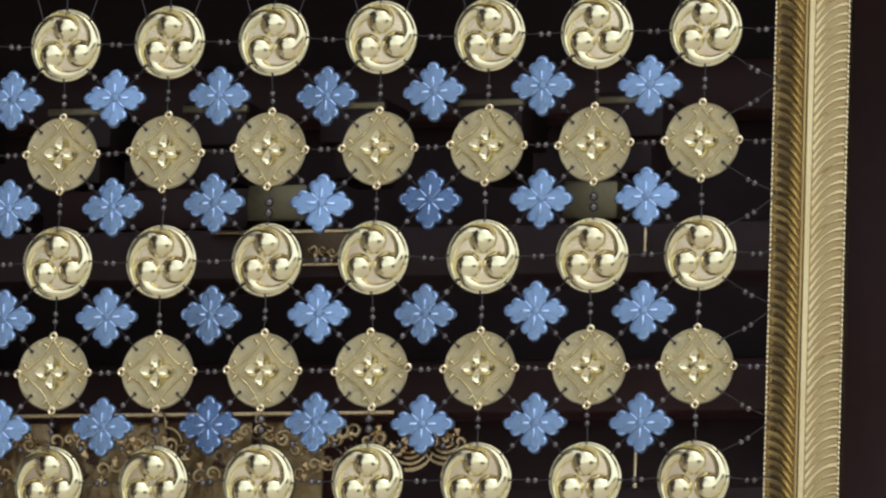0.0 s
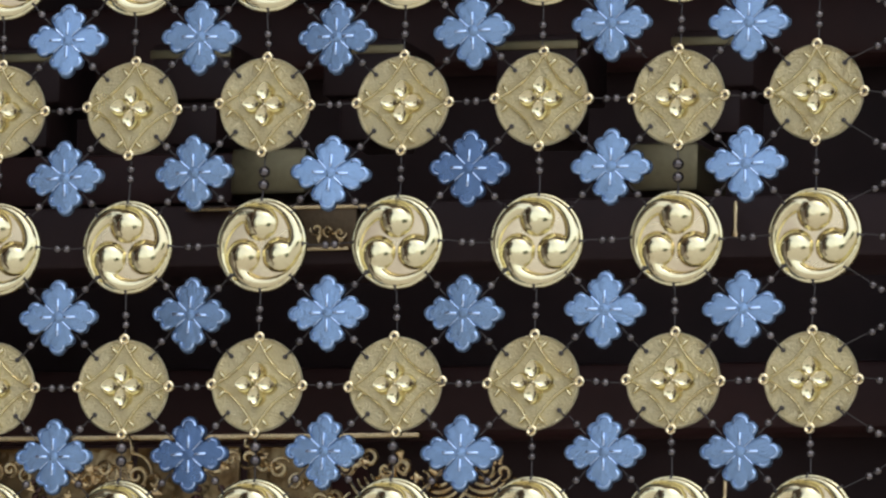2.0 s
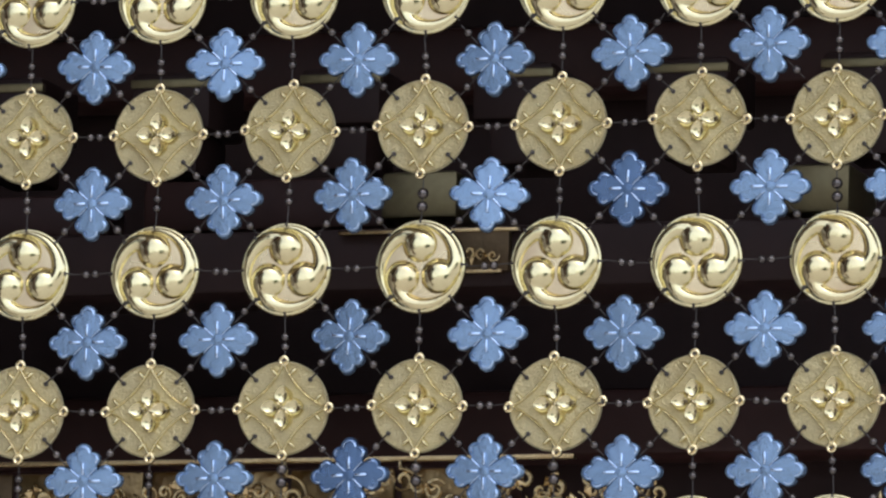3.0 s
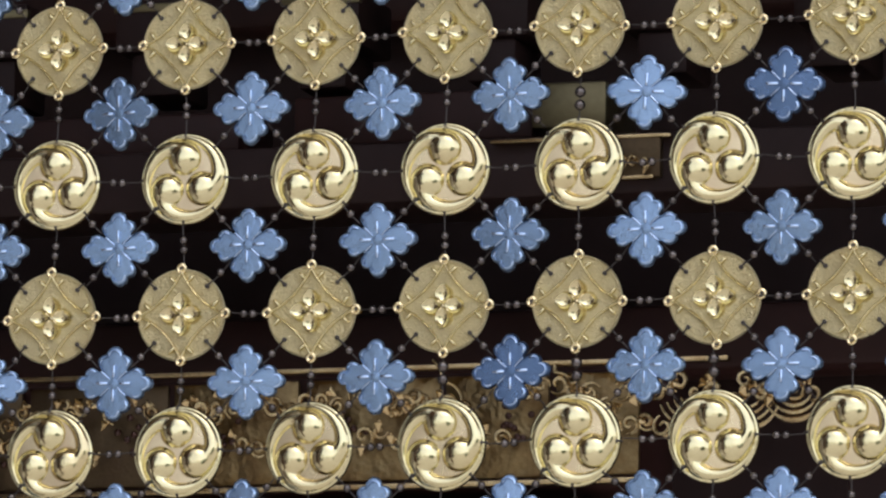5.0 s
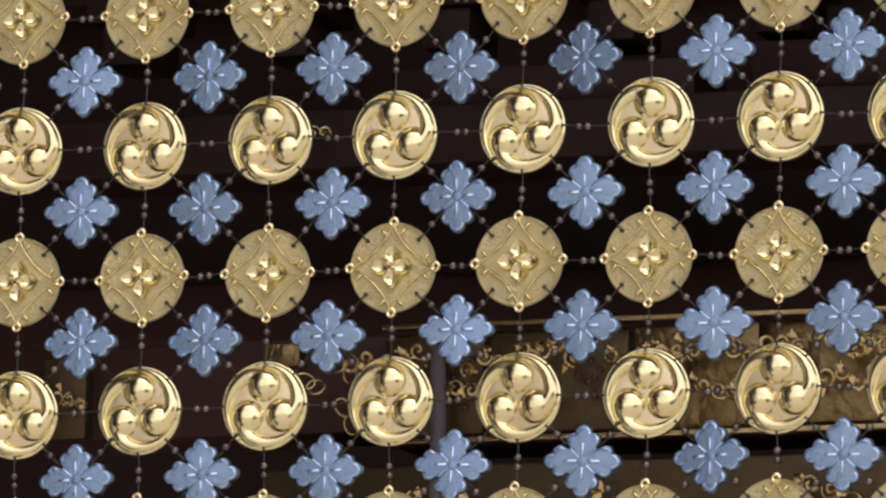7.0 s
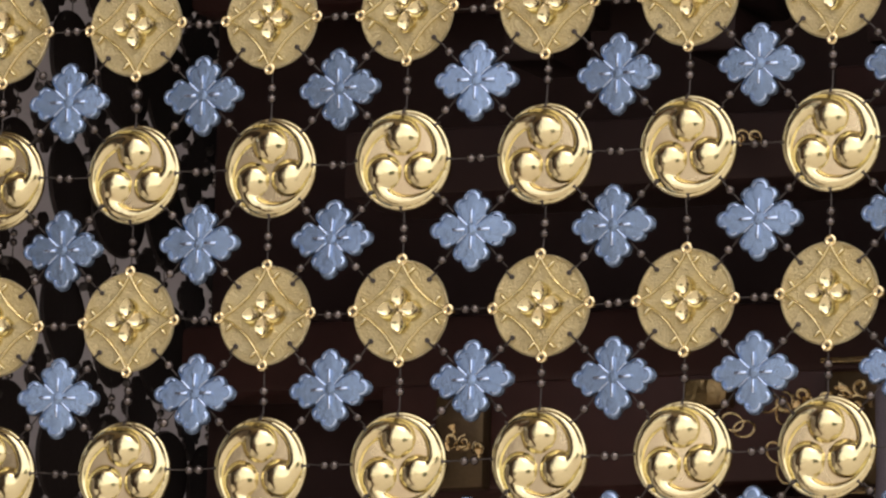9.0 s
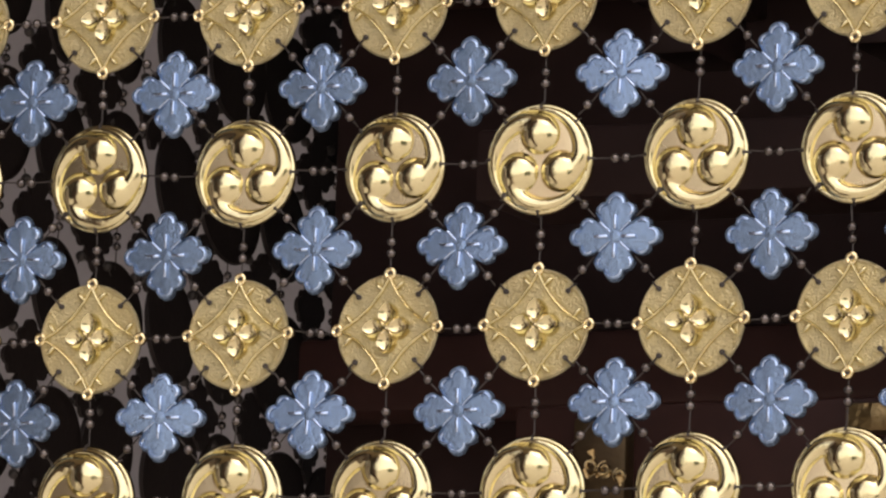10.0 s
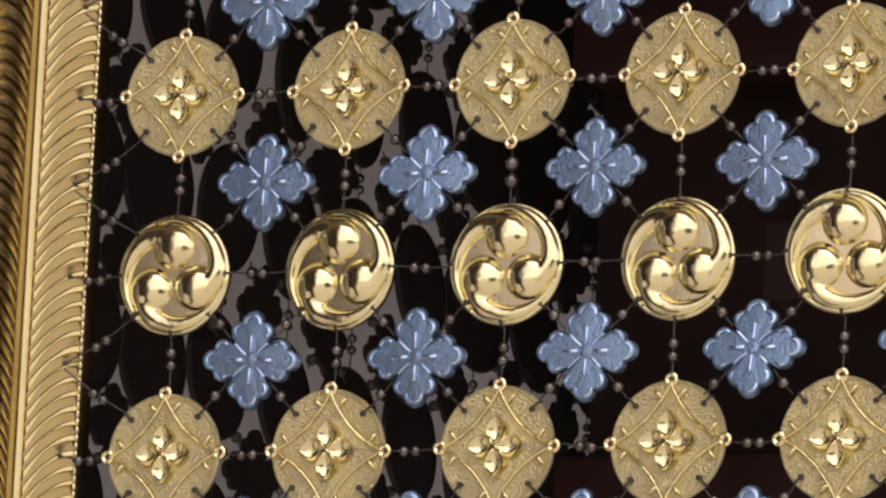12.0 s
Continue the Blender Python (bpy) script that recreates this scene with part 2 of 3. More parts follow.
for k in range(7000):
    c = Vector((hedge.uniform(3.5, 11), hedge.gauss(-8.0, 0.5), 0.1 + 2.3 * hedge.random() ** 0.8 + 0.4 * math.sin(k)))
    u = Vector((hedge.gauss(0, 1), hedge.gauss(0, 1), hedge.gauss(0, 1))).normalized() * 0.13
    w = Vector((hedge.gauss(0, 1), hedge.gauss(0, 1), hedge.gauss(0, 1))).normalized() * 0.07
    i = len(verts)
    verts += [c - u, c + w, c + u, c - w]
    faces.append((i, i + 1, i + 2, i + 3))
me = bpy.data.meshes.new("hedge")
me.from_pydata(verts, [], faces)
me.materials.append(M_leaf)
tagged(new("hedge", me), "tall leafy green hedge across the yard", "hedge", kind="stuff")

# ---- medallions ----
R = 0.0203
PITCH, TOP = 0.06, 1.92


def tomoe_medallion():
    thing = new("tomoe_medallion")
    part("plate", lathe(bmesh.new(), [(0, -0.0008), (R * 0.9, -0.0008), (R * 0.92, 0.0008), (R * 0.75, 0.0011), (R * 0.4, 0.0012), (0, 0.0012)], 64), M_field, thing)
    part("rim", lathe(bmesh.new(), [(R * 0.91, -0.0009), (R * 0.99, -0.0009), (R * 1.005, -0.0002), (R * 0.998, 0.0006), (R * 0.98, 0.0013), (R * 0.955, 0.0016), (R * 0.93, 0.0015), (R * 0.90, 0.0010), (R * 0.88, 0.0006)], 64), M_polish, thing)
    # one comma: a flattened domed head that runs out into a crescent tail along the rim
    n, m = 150, 44
    ang = np.radians(np.linspace(38, 262, n))
    rad = np.linspace(0.05, 0.97, m)
    px, pz = rad[None, :] * np.cos(ang)[:, None], rad[None, :] * np.sin(ang)[:, None]
    high = np.full((n, m), -1.0)
    head = 0.20 * (1 - (np.hypot(px + 0.01, pz - 0.455) / 0.38) ** 2.8)
    for s in np.linspace(0, 1, 90):
        w = 0.215 * (1 - s) ** 1.0 + 0.012
        k = min(1, s / 0.25)
        r = 0.84 + 0.115 * k * k * (3 - 2 * k) - w
        a = radians(92 + 150 * s)
        q = np.hypot(px - r * math.cos(a), pz - r * math.sin(a)) / w
        high = np.maximum(high, 0.15 * (w / 0.227) ** 0.75 * (1 - q ** 2.4))
    # the tail flows out of the head's shoulder
    high = np.log(np.exp(80 * np.clip(head, -0.3, 1)) + np.exp(80 * np.clip(high, -0.3, 1))) / 80
    high = np.clip(high, -0.025, None)
    bm = bmesh.new()
    grid = [[bm.verts.new((R * px[i, j], -0.0011 - R * high[i, j], R * pz[i, j])) for j in range(m)] for i in range(n)]
    for i in range(n - 1):
        for j in range(m - 1):
            if high[i:i + 2, j:j + 2].max() > -0.012:
                bm.faces.new((grid[i][j], grid[i + 1][j], grid[i + 1][j + 1], grid[i][j + 1]))
    bmesh.ops.delete(bm, geom=[v for v in bm.verts if not v.link_faces], context="VERTS")
    comma = part("comma_boss", bm, M_polish, thing)
    for k in (1, 2):
        again(comma, turn(120 * k), thing)
    return tagged(thing, "round polished gilt medallion with three embossed comma bosses", "medallion", "comma medallions of the net")


def add_loops(thing, angles, r_in):
    bm = bmesh.new()
    lift = -0.0019
    sweep(bm, [(r_in, lift + 0.0006, 0), (r_in + 0.0003, lift, 0), (R * 0.98, lift + 0.0003, 0), (R * 1.015, lift + 0.0014, 0), (R * 1.03, 0, 0)], [0.00045] * 5, 6)
    loop = part("wire_loop", bm, M_wire, thing)
    loop.matrix_basis = turn(angles[0])
    for a in angles[1:]:
        again(loop, turn(a), thing)
    hole = part("eyelet", lathe(bmesh.new(), [(0.0010, 0.0010), (0.0010, 0.0019), (0.0008, 0.0020), (0, 0.0019)], 10), M_wire, thing)
    hole.matrix_basis = turn(angles[0], r_in)
    for a in angles[1:]:
        again(hole, turn(a, r_in), thing)


def shippo_medallion():
    thing = new("diamond_medallion")
    prof = [(0, -0.0008), (R * 0.95, -0.0008), (R, 0.0), (R * 0.995, 0.0010), (R * 0.965, 0.0015), (R * 0.93, 0.0010), (R * 0.9, 0.0007), (R * 0.5, 0.0007), (0, 0.0007)]
    part("plate", lathe(bmesh.new(), prof, 64), M_satin, thing)
    # lugs with eyes at the four points
    bm = bmesh.new()
    lathe(bm, [(0.0010, -0.0006), (0.0022, -0.0006), (0.0026, 0.0004), (0.0023, 0.0016), (0.0017, 0.0019), (0.0010, 0.0014), (0.0010, -0.0006)], 14)
    lug = part("lug", bm, M_ridge, thing)
    lug.matrix_basis = turn(0, R * 1.0)
    lugs = [lug] + [again(lug, turn(90 * k, R * 1.0), thing) for k in (1, 2, 3)]
    eye = part("eyelet", lathe(bmesh.new(), [(0.0011, 0.0004), (0.0011, 0.0012), (0, 0.0012)], 10), M_wire, lug)
    for o in lugs[1:]:
        again(eye, Matrix.Identity(4), o)
    # four inward arcs from lug to lug
    bm = bmesh.new()
    pts = []
    for k in range(15):
        s = k / 14
        a = radians(90 * s)
        p0, p1, p2 = Vector((R * 0.95, 0, 0)), Vector((R * 0.30, 0, R * 0.30)), Vector((0, 0, R * 0.95))
        q = p0 * (1 - s) ** 2 + p1 * 2 * s * (1 - s) + p2 * s * s
        pts.append((q.x, -0.0010, q.z))
    sweep(bm, pts, [0.00062] * 15, 8, 1.6)
    arc = part("arc_ridge", bm, M_polish, thing)
    for k in (1, 2, 3):
        again(arc, turn(90 * k), thing)
    # the small flower in the middle: leaf petals and bright stamens
    bm = bmesh.new()
    rows = []
    n = 9
    for i in range(n + 1):
        s = i / n
        w = 0.0034 * math.sin(math.pi * (0.04 + 0.92 * s)) ** 0.75
        ring = []
        for j in range(9):
            v = j / 4 - 1
            bowl = math.sin(math.pi * s) ** 0.7 * (1 - v * v)
            ring.append(bm.verts.new((0.0010 + 0.0084 * s, -0.0025 + 0.0019 * bowl, w * v)))
        edge0 = bm.verts.new((ring[0].co.x, -0.0005, ring[0].co.z * 1.25 - 0.0002))
        edge1 = bm.verts.new((ring[-1].co.x, -0.0005, ring[-1].co.z * 1.25 + 0.0002))
        rows.append([edge0, *ring, edge1])
    for a, b in zip(rows, rows[1:]):
        for j in range(10):
            bm.faces.new((a[j], a[j + 1], b[j + 1], b[j]))
    petal = part("petal", bm, M_polish, thing)
    for k in (1, 2, 3):
        again(petal, turn(90 * k), thing)
    bm = ball(bmesh.new(), 0.0008, (0.0026, -0.0016, 0), 8, 6, (2.6, 1.2, 0.9))
    stamen = part("stamen", bm, M_ridge, thing)
    stamen.matrix_basis = turn(45)
    for k in (1, 2, 3):
        again(stamen, turn(45 + 90 * k), thing)
    part("button", ball(bmesh.new(), 0.0010, (0, -0.0016, 0), 10, 6), M_ridge, thing)
    # rice-grain pellets beside each lug
    grain = part("pellet", ball(bmesh.new(), 0.00085, (0, -0.0010, 0), 10, 8, (2.6, 1.7, 1)), M_polish, thing)
    spots = []
    for k in range(4):
        for sgn in (-1, 1):
            a = radians(90 * k + sgn * 15)
            spots.append(Matrix.Translation((R * 0.80 * math.cos(a), 0, R * 0.80 * math.sin(a))) @ Matrix.Rotation(-(a + sgn * radians(33)), 4, "Y"))
    grain.matrix_basis = spots[0]
    for mm in spots[1:]:
        again(grain, mm, thing)
    add_loops(thing, [45, 135, 225, 315], R * 0.84)
    return tagged(thing, "round satin gilt medallion with a raised diamond and small flower", "medallion", "diamond medallions of the net")


FW, FH = 0.0180, 0.0165


def flower_outline(n):
    circles = [(0, 0, 0.50)]
    for k in range(4):
        a = math.pi / 2 * k
        for u, v, r in ((0.79, 0, 0.21), (0.585, 0.245, 0.19), (0.585, -0.245, 0.19), (0.42, 0, 0.26)):
            circles.append((u * math.cos(a) - v * math.sin(a), u * math.sin(a) + v * math.cos(a), r))
    out = []
    for i in range(n):
        a = 2 * math.pi * i / n
        dx, dz = math.cos(a), math.sin(a)
        best = 0.3
        for cx, cz, r in circles:
            along = cx * dx + cz * dz
            off = r * r - (cx * cx + cz * cz - along * along)
            if off > 0:
                best = max(best, along + math.sqrt(off))
        out.append((dx * best, dz * best))
    return out


def blue_flower():
    thing = new("flower_plaque")
    n = 192
    line = flower_outline(n)
    bm = bmesh.new()
    rings = []
    for f, h in ((0.0, -0.0008), (0.97, -0.0008), (1.0, -0.0002), (1.0, 0.0004), (0.95, 0.0020), (0.905, 0.0022), (0.88, 0.0009), (0.6, 0.0011), (0.35, 0.0012), (0.0, 0.0012)):
        if f == 0:
            rings.append([bm.verts.new((0, -h, 0))])
        else:
            rings.append([bm.verts.new((FW * x * f, -h, FH * z * f)) for x, z in line])
    for a, b in zip(rings, rings[1:]):
        for k in range(n):
            q = list(dict.fromkeys([a[k % len(a)], a[(k + 1) % len(a)], b[(k + 1) % len(b)], b[k % len(b)]]))
            bm.faces.new(q)
    part("petal_plate", bm, M_blue, thing, crease=24)
    # scalloped inner line
    bm = bmesh.new()
    for k in range(4):
        a0 = math.pi / 2 * k
        for u, v, r, lo, hi in ((0.74, 0, 0.155, -95, 95), (0.575, 0.225, 0.13, 10, 140), (0.575, -0.225, 0.13, -140, -10)):
            pts = []
            for i in range(9):
                b = radians(lo + (hi - lo) * i / 8)
                x, z = u + r * math.cos(b), v + r * math.sin(b)
                pts.append((FW * (x * math.cos(a0) - z * math.sin(a0)), -0.0016, FH * (x * math.sin(a0) + z * math.cos(a0))))
            sweep(bm, pts, [0.00045] * 9, 5)
    part("scallop_line", bm, M_blue_edge, thing)
    # ribs between the petals, stamens and centre
    rib = part("petal_rib", sweep(bmesh.new(), [(0.0026, -0.0014, 0), (0.0050, -0.0019, 0), (0.0080, -0.0018, 0)], [0.0003, 0.0004, 0.0003], 8), M_blue_edge, thing)
    rib.matrix_basis = turn(43)
    for k in (137, 223, 317):
        again(rib, turn(k), thing)
    groove = part("stamen", box(bmesh.new(), 0.0026, 0.0080, -0.0024, -0.0010, -0.0006, 0.0006, 0.0003), M_blue_edge, thing)
    for k in (1, 2, 3):
        again(groove, turn(90 * k), thing)
    part("button", lathe(bmesh.new(), [(0.0022, 0.0011), (0.0021, 0.0017), (0.0012, 0.0019), (0, 0.0018)], 16), M_blue, thing)
    # a wire with one bead from each notch to the four neighbouring medallions
    for sx in (-1, 1):
        for sz in (-1, 1):
            p0 = Vector((sx * 0.0078, -0.0012, sz * 0.0072))
            p1 = Vector((sx * (PITCH / 2 - R * 0.72), -0.0012, sz * (PITCH / 2 - R * 0.72)))
            wire = part("wire", sweep(bmesh.new(), [p0, (p0 + p1) / 2 + Vector((0, 0.0006, -0.0003)), p1], [0.0003] * 3, 5), M_wire, thing)
            again(BEAD, Matrix.Translation(p0.lerp(p1, 0.56)), wire)
    return tagged(thing, "blue four-petalled metal flower plaque with engraved stamens", "flower plaque", "blue flowers of the net")


BEAD = part("bead", ball(bmesh.new(), 0.0018, u=14, v=10), M_bead)
bead_source = BEAD


def strand(vertical, length, big=1.0):
    thing = new("bead_strand")
    d = Vector((0, 0, 1)) if vertical else Vector((1, 0, 0))
    h = length / 2
    sag = Vector((0, 0.0004, 0 if vertical else -0.0005))
    wire = part("wire", sweep(bmesh.new(), [d * -h, sag, d * h], [0.0003] * 3, 5), M_wire, thing)
    for sgn in (-1, 1):
        again(BEAD, Matrix.Translation(d * sgn * 0.0021 * big + sag) @ Matrix.Scale(big, 4), wire)
    return tagged(thing, "two smoky grey beads on dark wire joining two medallions", "bead strand", "bead strands of the net")


OFF = [0.0008, 0.0012, 0.0007, -0.0003, -0.0013, -0.0014, -0.0014, -0.0011, -0.0007, -0.0008, -0.0002, -0.0002, -0.0004, 0.0007, 0.0009, 0.0010, 0.0004]
# millimetres by which single flowers hang off the even net: row, column: (across, up)
SHIFT = [
    {1: (-0.0, 1.4), 3: (0.5, -1.5)},
    {0: (-0.1, 0.2), 1: (1.3, 0.3), 3: (-0.3, -0.2), 4: (-1.3, 1.4), 5: (0.9, -0.1), 6: (0.6, 0.1), 8: (0.5, -1.2), 10: (0.5, -0.2), 11: (0.1, 0.3), 13: (-0.1, 0.3), 15: (1.0, -0.2)},
    {0: (-0.3, -0.5), 2: (-0.4, -1.0), 4: (-0.4, -0.0), 6: (-0.2, -0.2), 8: (0.1, 0.5), 10: (-0.4, -0.1), 12: (-1.1, -0.5), 13: (0.0, 0.2), 14: (-0.1, -0.2)},
    {0: (0.2, -0.5), 1: (1.4, 0.0), 3: (0.7, 1.1), 4: (0.8, 0.4), 6: (0.6, -0.6), 8: (0.4, 0.6), 10: (0.7, 0.1), 11: (0.9, 1.1), 13: (-0.2, -0.1), 14: (-0.8, 0.2)},
    {4: (0.6, -0.5)},
]
# row and column of flowers with a darker blue
DARKER = {(3, 4), (1, 2)}
rng = random.Random(7)
GAP = PITCH - 2 * R
proto_tomoe = tomoe_medallion()
add_loops(proto_tomoe, [0, 45, 90, 135, 180, 225, 270, 315], R * 0.91)
proto_shippo = shippo_medallion()
proto_flower = blue_flower()
proto_h = strand(False, GAP + 0.004)
proto_v = strand(True, GAP + 0.004)
proto_vbig = tagged(strand(True, GAP + 0.004, 1.35), "two larger dark beads on wire between two medallions")


def tilt(a):
    return Euler((radians(rng.gauss(0, a)), radians(rng.gauss(0, 1.2)), radians(rng.gauss(0, a)))).to_matrix().to_4x4()


used = set()


def put(proto, m):
    """The prototype itself the first time, then copies."""
    if proto.name not in used:
        used.add(proto.name)
        proto.matrix_basis = m
        return proto
    return copy_thing(proto, m)


def net_x(c):
    i = min(15, int(c))
    f = c - i
    return -PITCH * c + OFF[i] * (1 - f) + OFF[i + 1] * f


ROWS, COLS = 6, 17
for r in range(ROWS):
    for c in range(COLS):
        put(proto_shippo if r % 2 else proto_tomoe, Matrix.Translation((net_x(c) + rng.gauss(0, 0.0002), rng.gauss(0, 0.0005), TOP - PITCH * r - 0.0003 + rng.gauss(0, 0.0002))) @ tilt(1.3))
        if c < COLS - 1:
            put(proto_h, Matrix.Translation(((net_x(c) + net_x(c + 1)) / 2 + rng.gauss(0, 0.0008), 0, TOP - PITCH * r)) @ Matrix.Rotation(rng.gauss(0, 0.04), 4, "Y"))
        if r < ROWS - 1:
            big = (c in (1, 4, 14) and r == 1) or (c in (3, 4, 5) and r == 3)
            put(proto_vbig if big else proto_v, Matrix.Translation((net_x(c), 0, TOP - PITCH * (r + 0.5) + rng.gauss(0, 0.0008))) @ Matrix.Rotation(rng.gauss(0, 0.03), 4, "Y"))
            if c < COLS - 1:
                dx, dz = SHIFT[r].get(c, (rng.gauss(0, 0.3), rng.gauss(0, 0.3)))
                flower = put(proto_flower, Matrix.Translation((net_x(c + 0.5) + dx * 0.001, rng.gauss(0, 0.0006), TOP - PITCH * (r + 0.5) + dz * 0.001)) @ tilt(2.2))
                if (r, c) in DARKER:
                    tagged(flower, "darker blue four-petalled metal flower plaque")
                    for o in flower.children:
                        if o.name.split(".")[0] in ("petal_plate", "button"):
                            o.material_slots[0].link = "OBJECT"
                            o.material_slots[0].material = M_blue_dull


# ---- gilt border strips with feather ribs ----
def rib_mesh():
    bm = bmesh.new()
    n = 12
    rings = []
    for i in range(n + 1):
        u = i / n
        x = 0.0030 + 0.0160 * u
        z = 0.0135 * (1 - (1 - u) ** 2.1)
        tx, tz = 0.0160, 0.0135 * 2.1 * (1 - u) ** 1.1
        L = math.hypot(tx, tz)
        nx, nz = -tz / L, tx / L
        y0 = -0.0052 * (1 - u) - 0.0004
        w = 0.0017 * min(1, 0.25 + 1.6 * u)
        h = 0.0019 * min(1, 0.3 + 2 * u)
        prof = ((-1.0, 0.0), (-0.6, 0.25), (-0.1, 0.7), (0.3, 1.0), (0.6, 0.75), (1.0, 0.0))
        rings.append([bm.verts.new((x + nx * w * a, y0 - h * b, z + nz * w * a)) for a, b in prof])
    for a, b in zip(rings, rings[1:]):
        for k in range(5):
            bm.faces.new((a[k], a[k + 1], b[k + 1], b[k]))
    return bm


Z0, Z1 = 1.52, 2.02
RIB = part("rib", rib_mesh(), M_strip)
rib_source = RIB


def border_strip(x):
    thing = new("border_strip")
    bm = bmesh.new()
    prof = [(-0.0208, 0.006), (-0.0208, 0.0), (-0.0200, -0.0012), (-0.0192, -0.0006), (-0.0188, 0.0002), (-0.0030, -0.0050), (-0.0028, -0.0064), (-0.0023, -0.0065), (-0.0020, -0.0055),
            (-0.0014, -0.0055), (-0.0008, -0.0059), (0, -0.0060), (0.0008, -0.0059), (0.0014, -0.0055), (0.0020, -0.0055), (0.0023, -0.0065), (0.0028, -0.0064), (0.0030, -0.0050), (0.0188, 0.0002), (0.0192, -0.0006), (0.0200, -0.0012), (0.0208, 0.0), (0.0208, 0.006)]
    lo = [bm.verts.new((a, b, Z0 - 1.77)) for a, b in prof]
    hi = [bm.verts.new((a, b, Z1 - 1.77)) for a, b in prof]
    for k in range(len(prof)):
        j = (k + 1) % len(prof)
        bm.faces.new((lo[k], lo[j], hi[j], hi[k]))
    bm.faces.new(lo)
    bm.faces.new(hi[::-1])
    part("strip_body", bm, M_strip, thing)
    # fine roped edges
    for sx in (-1, 1):
        bm = bmesh.new()
        k = 0
        z = Z0 - 1.77
        while z < Z1 - 1.77:
            bmesh.ops.create_icosphere(bm, subdivisions=1, radius=0.0011, matrix=Matrix.Translation((sx * 0.0200, -0.0012, z)) @ Matrix.Diagonal((0.8, 0.8, 1.35, 1)))
            z += 0.0027
        edge = part("roped_edge", bm, M_ridge, thing, recalc=False)
        tagged(edge, kind="stuff")
    z = Z0 - 1.77 + 0.001
    while z < Z1 - 1.77 - 0.016:
        for sx in (-1, 1):
            again(RIB, Matrix.Translation((0, 0, z + rng.gauss(0, 0.0002))) @ Matrix.Diagonal((sx, 1, 1, 1)), thing)
        z += 0.0050
    thing.matrix_basis = Matrix.Translation((x, 0.002, 1.77))
    return tagged(thing, "upright gilt border strip embossed with feather-like ribs", "border strip", "gilt borders of the net")


STRIP_E, STRIP_W = 0.0590, -1.0135
border_strip(STRIP_E)
border_strip(STRIP_W)
bpy.data.objects.remove(rib_source)

# strands that tie the outer medallions to the strips
def tie(a, b, beads=2):
    thing = new("edge_strand")
    a, b = Vector(a), Vector(b)
    mid = (a + b) / 2 + Vector((0, 0.001, -0.0012))
    wire = part("wire", sweep(bmesh.new(), [a, mid, b], [0.0003] * 3, 5), M_wire, thing)
    d = (b - a).normalized()
    for s in (-1, 1):
        again(BEAD, Matrix.Translation(mid + d * 0.0021 * s - Vector((0, 0, 0.0002))), wire)
    if beads == 3:
        o = part("eyelet", lathe(bmesh.new(), [(0.0008, -0.001), (0.0008, 0.0004), (0, 0.0005)], 10), M_wire, thing)
        o.matrix_basis = Matrix.Translation(b)
    return tagged(thing, "two grey beads on wire tied to the gilt border", "bead strand", "edge strands of the net")


for sx, c, edge in ((1, 0, STRIP_E - 0.0165), (-1, 16, STRIP_W + 0.0165)):
    for r in range(ROWS):
        cx, cz = net_x(c), TOP - PITCH * r
        tie((cx + sx * R * 1.04, -0.001, cz), (edge, -0.0035, cz), 3)
        if r < ROWS - 1:
            tie((cx + sx * R * 0.66, -0.001, cz - R * 0.66), (edge, -0.0035, cz - PITCH / 2 + 0.001), 3)
            tie((cx + sx * R * 0.66, -0.001, cz - PITCH + R * 0.66), (edge, -0.0035, cz - PITCH / 2 - 0.001))
top_rail = tagged(new("top_rail"), "gilt rail from which the beaded net hangs", "rail")
boxed("rail_body", (STRIP_W - 0.021, STRIP_E + 0.021, 0.0, 0.012, 1.985, 2.03), M_strip, top_rail, 0.002)
for c in range(COLS):
    cx = net_x(c)
    for sx in (-1, 1):
        if 0 <= c - sx * 0.5 <= 16:
            tie((cx + sx * R * 0.66, -0.001, TOP + R * 0.66), (net_x(c - sx * 0.5), 0.0, TOP + 0.066))
    tie((cx, -0.001, TOP + R), (cx, 0.0, TOP + 0.066))

# ---- inside the shrine: lacquered core, beams and gilt fittings ----
core = tagged(new("shrine_core"), "black lacquered core of the portable shrine", "shrine core")
boxed("core_panel", (-0.995, 0.55, 0.40, 0.46, 0.5, 2.3), M_lacquer, core, 0.004)
boxed("core_post", (-0.03, 0.05, 0.33, 0.398, 0.5, 2.3), M_redlac, core, 0.004)
for z in (1.55, 1.765, 1.94):
    boxed("core_rail", (-0.99, -0.034, 0.36, 0.398, z, z + 0.032), M_redlac, core, 0.004)
roof = tagged(new("shrine_roof"), "black lacquered roof of the portable shrine", "roof")
boxed("roof_slab", (-1.15, 0.6, -0.02, 1.25, 2.08, 2.16), M_lacquer, roof, 0.01)

beam = tagged(new("gilt_beam"), "gilt sheet-covered beam behind the beaded net", "beam")
boxed("beam_body", (-0.60, -0.258, 0.156, 0.21, 1.684, 1.7365), M_redlac, beam, 0.002)
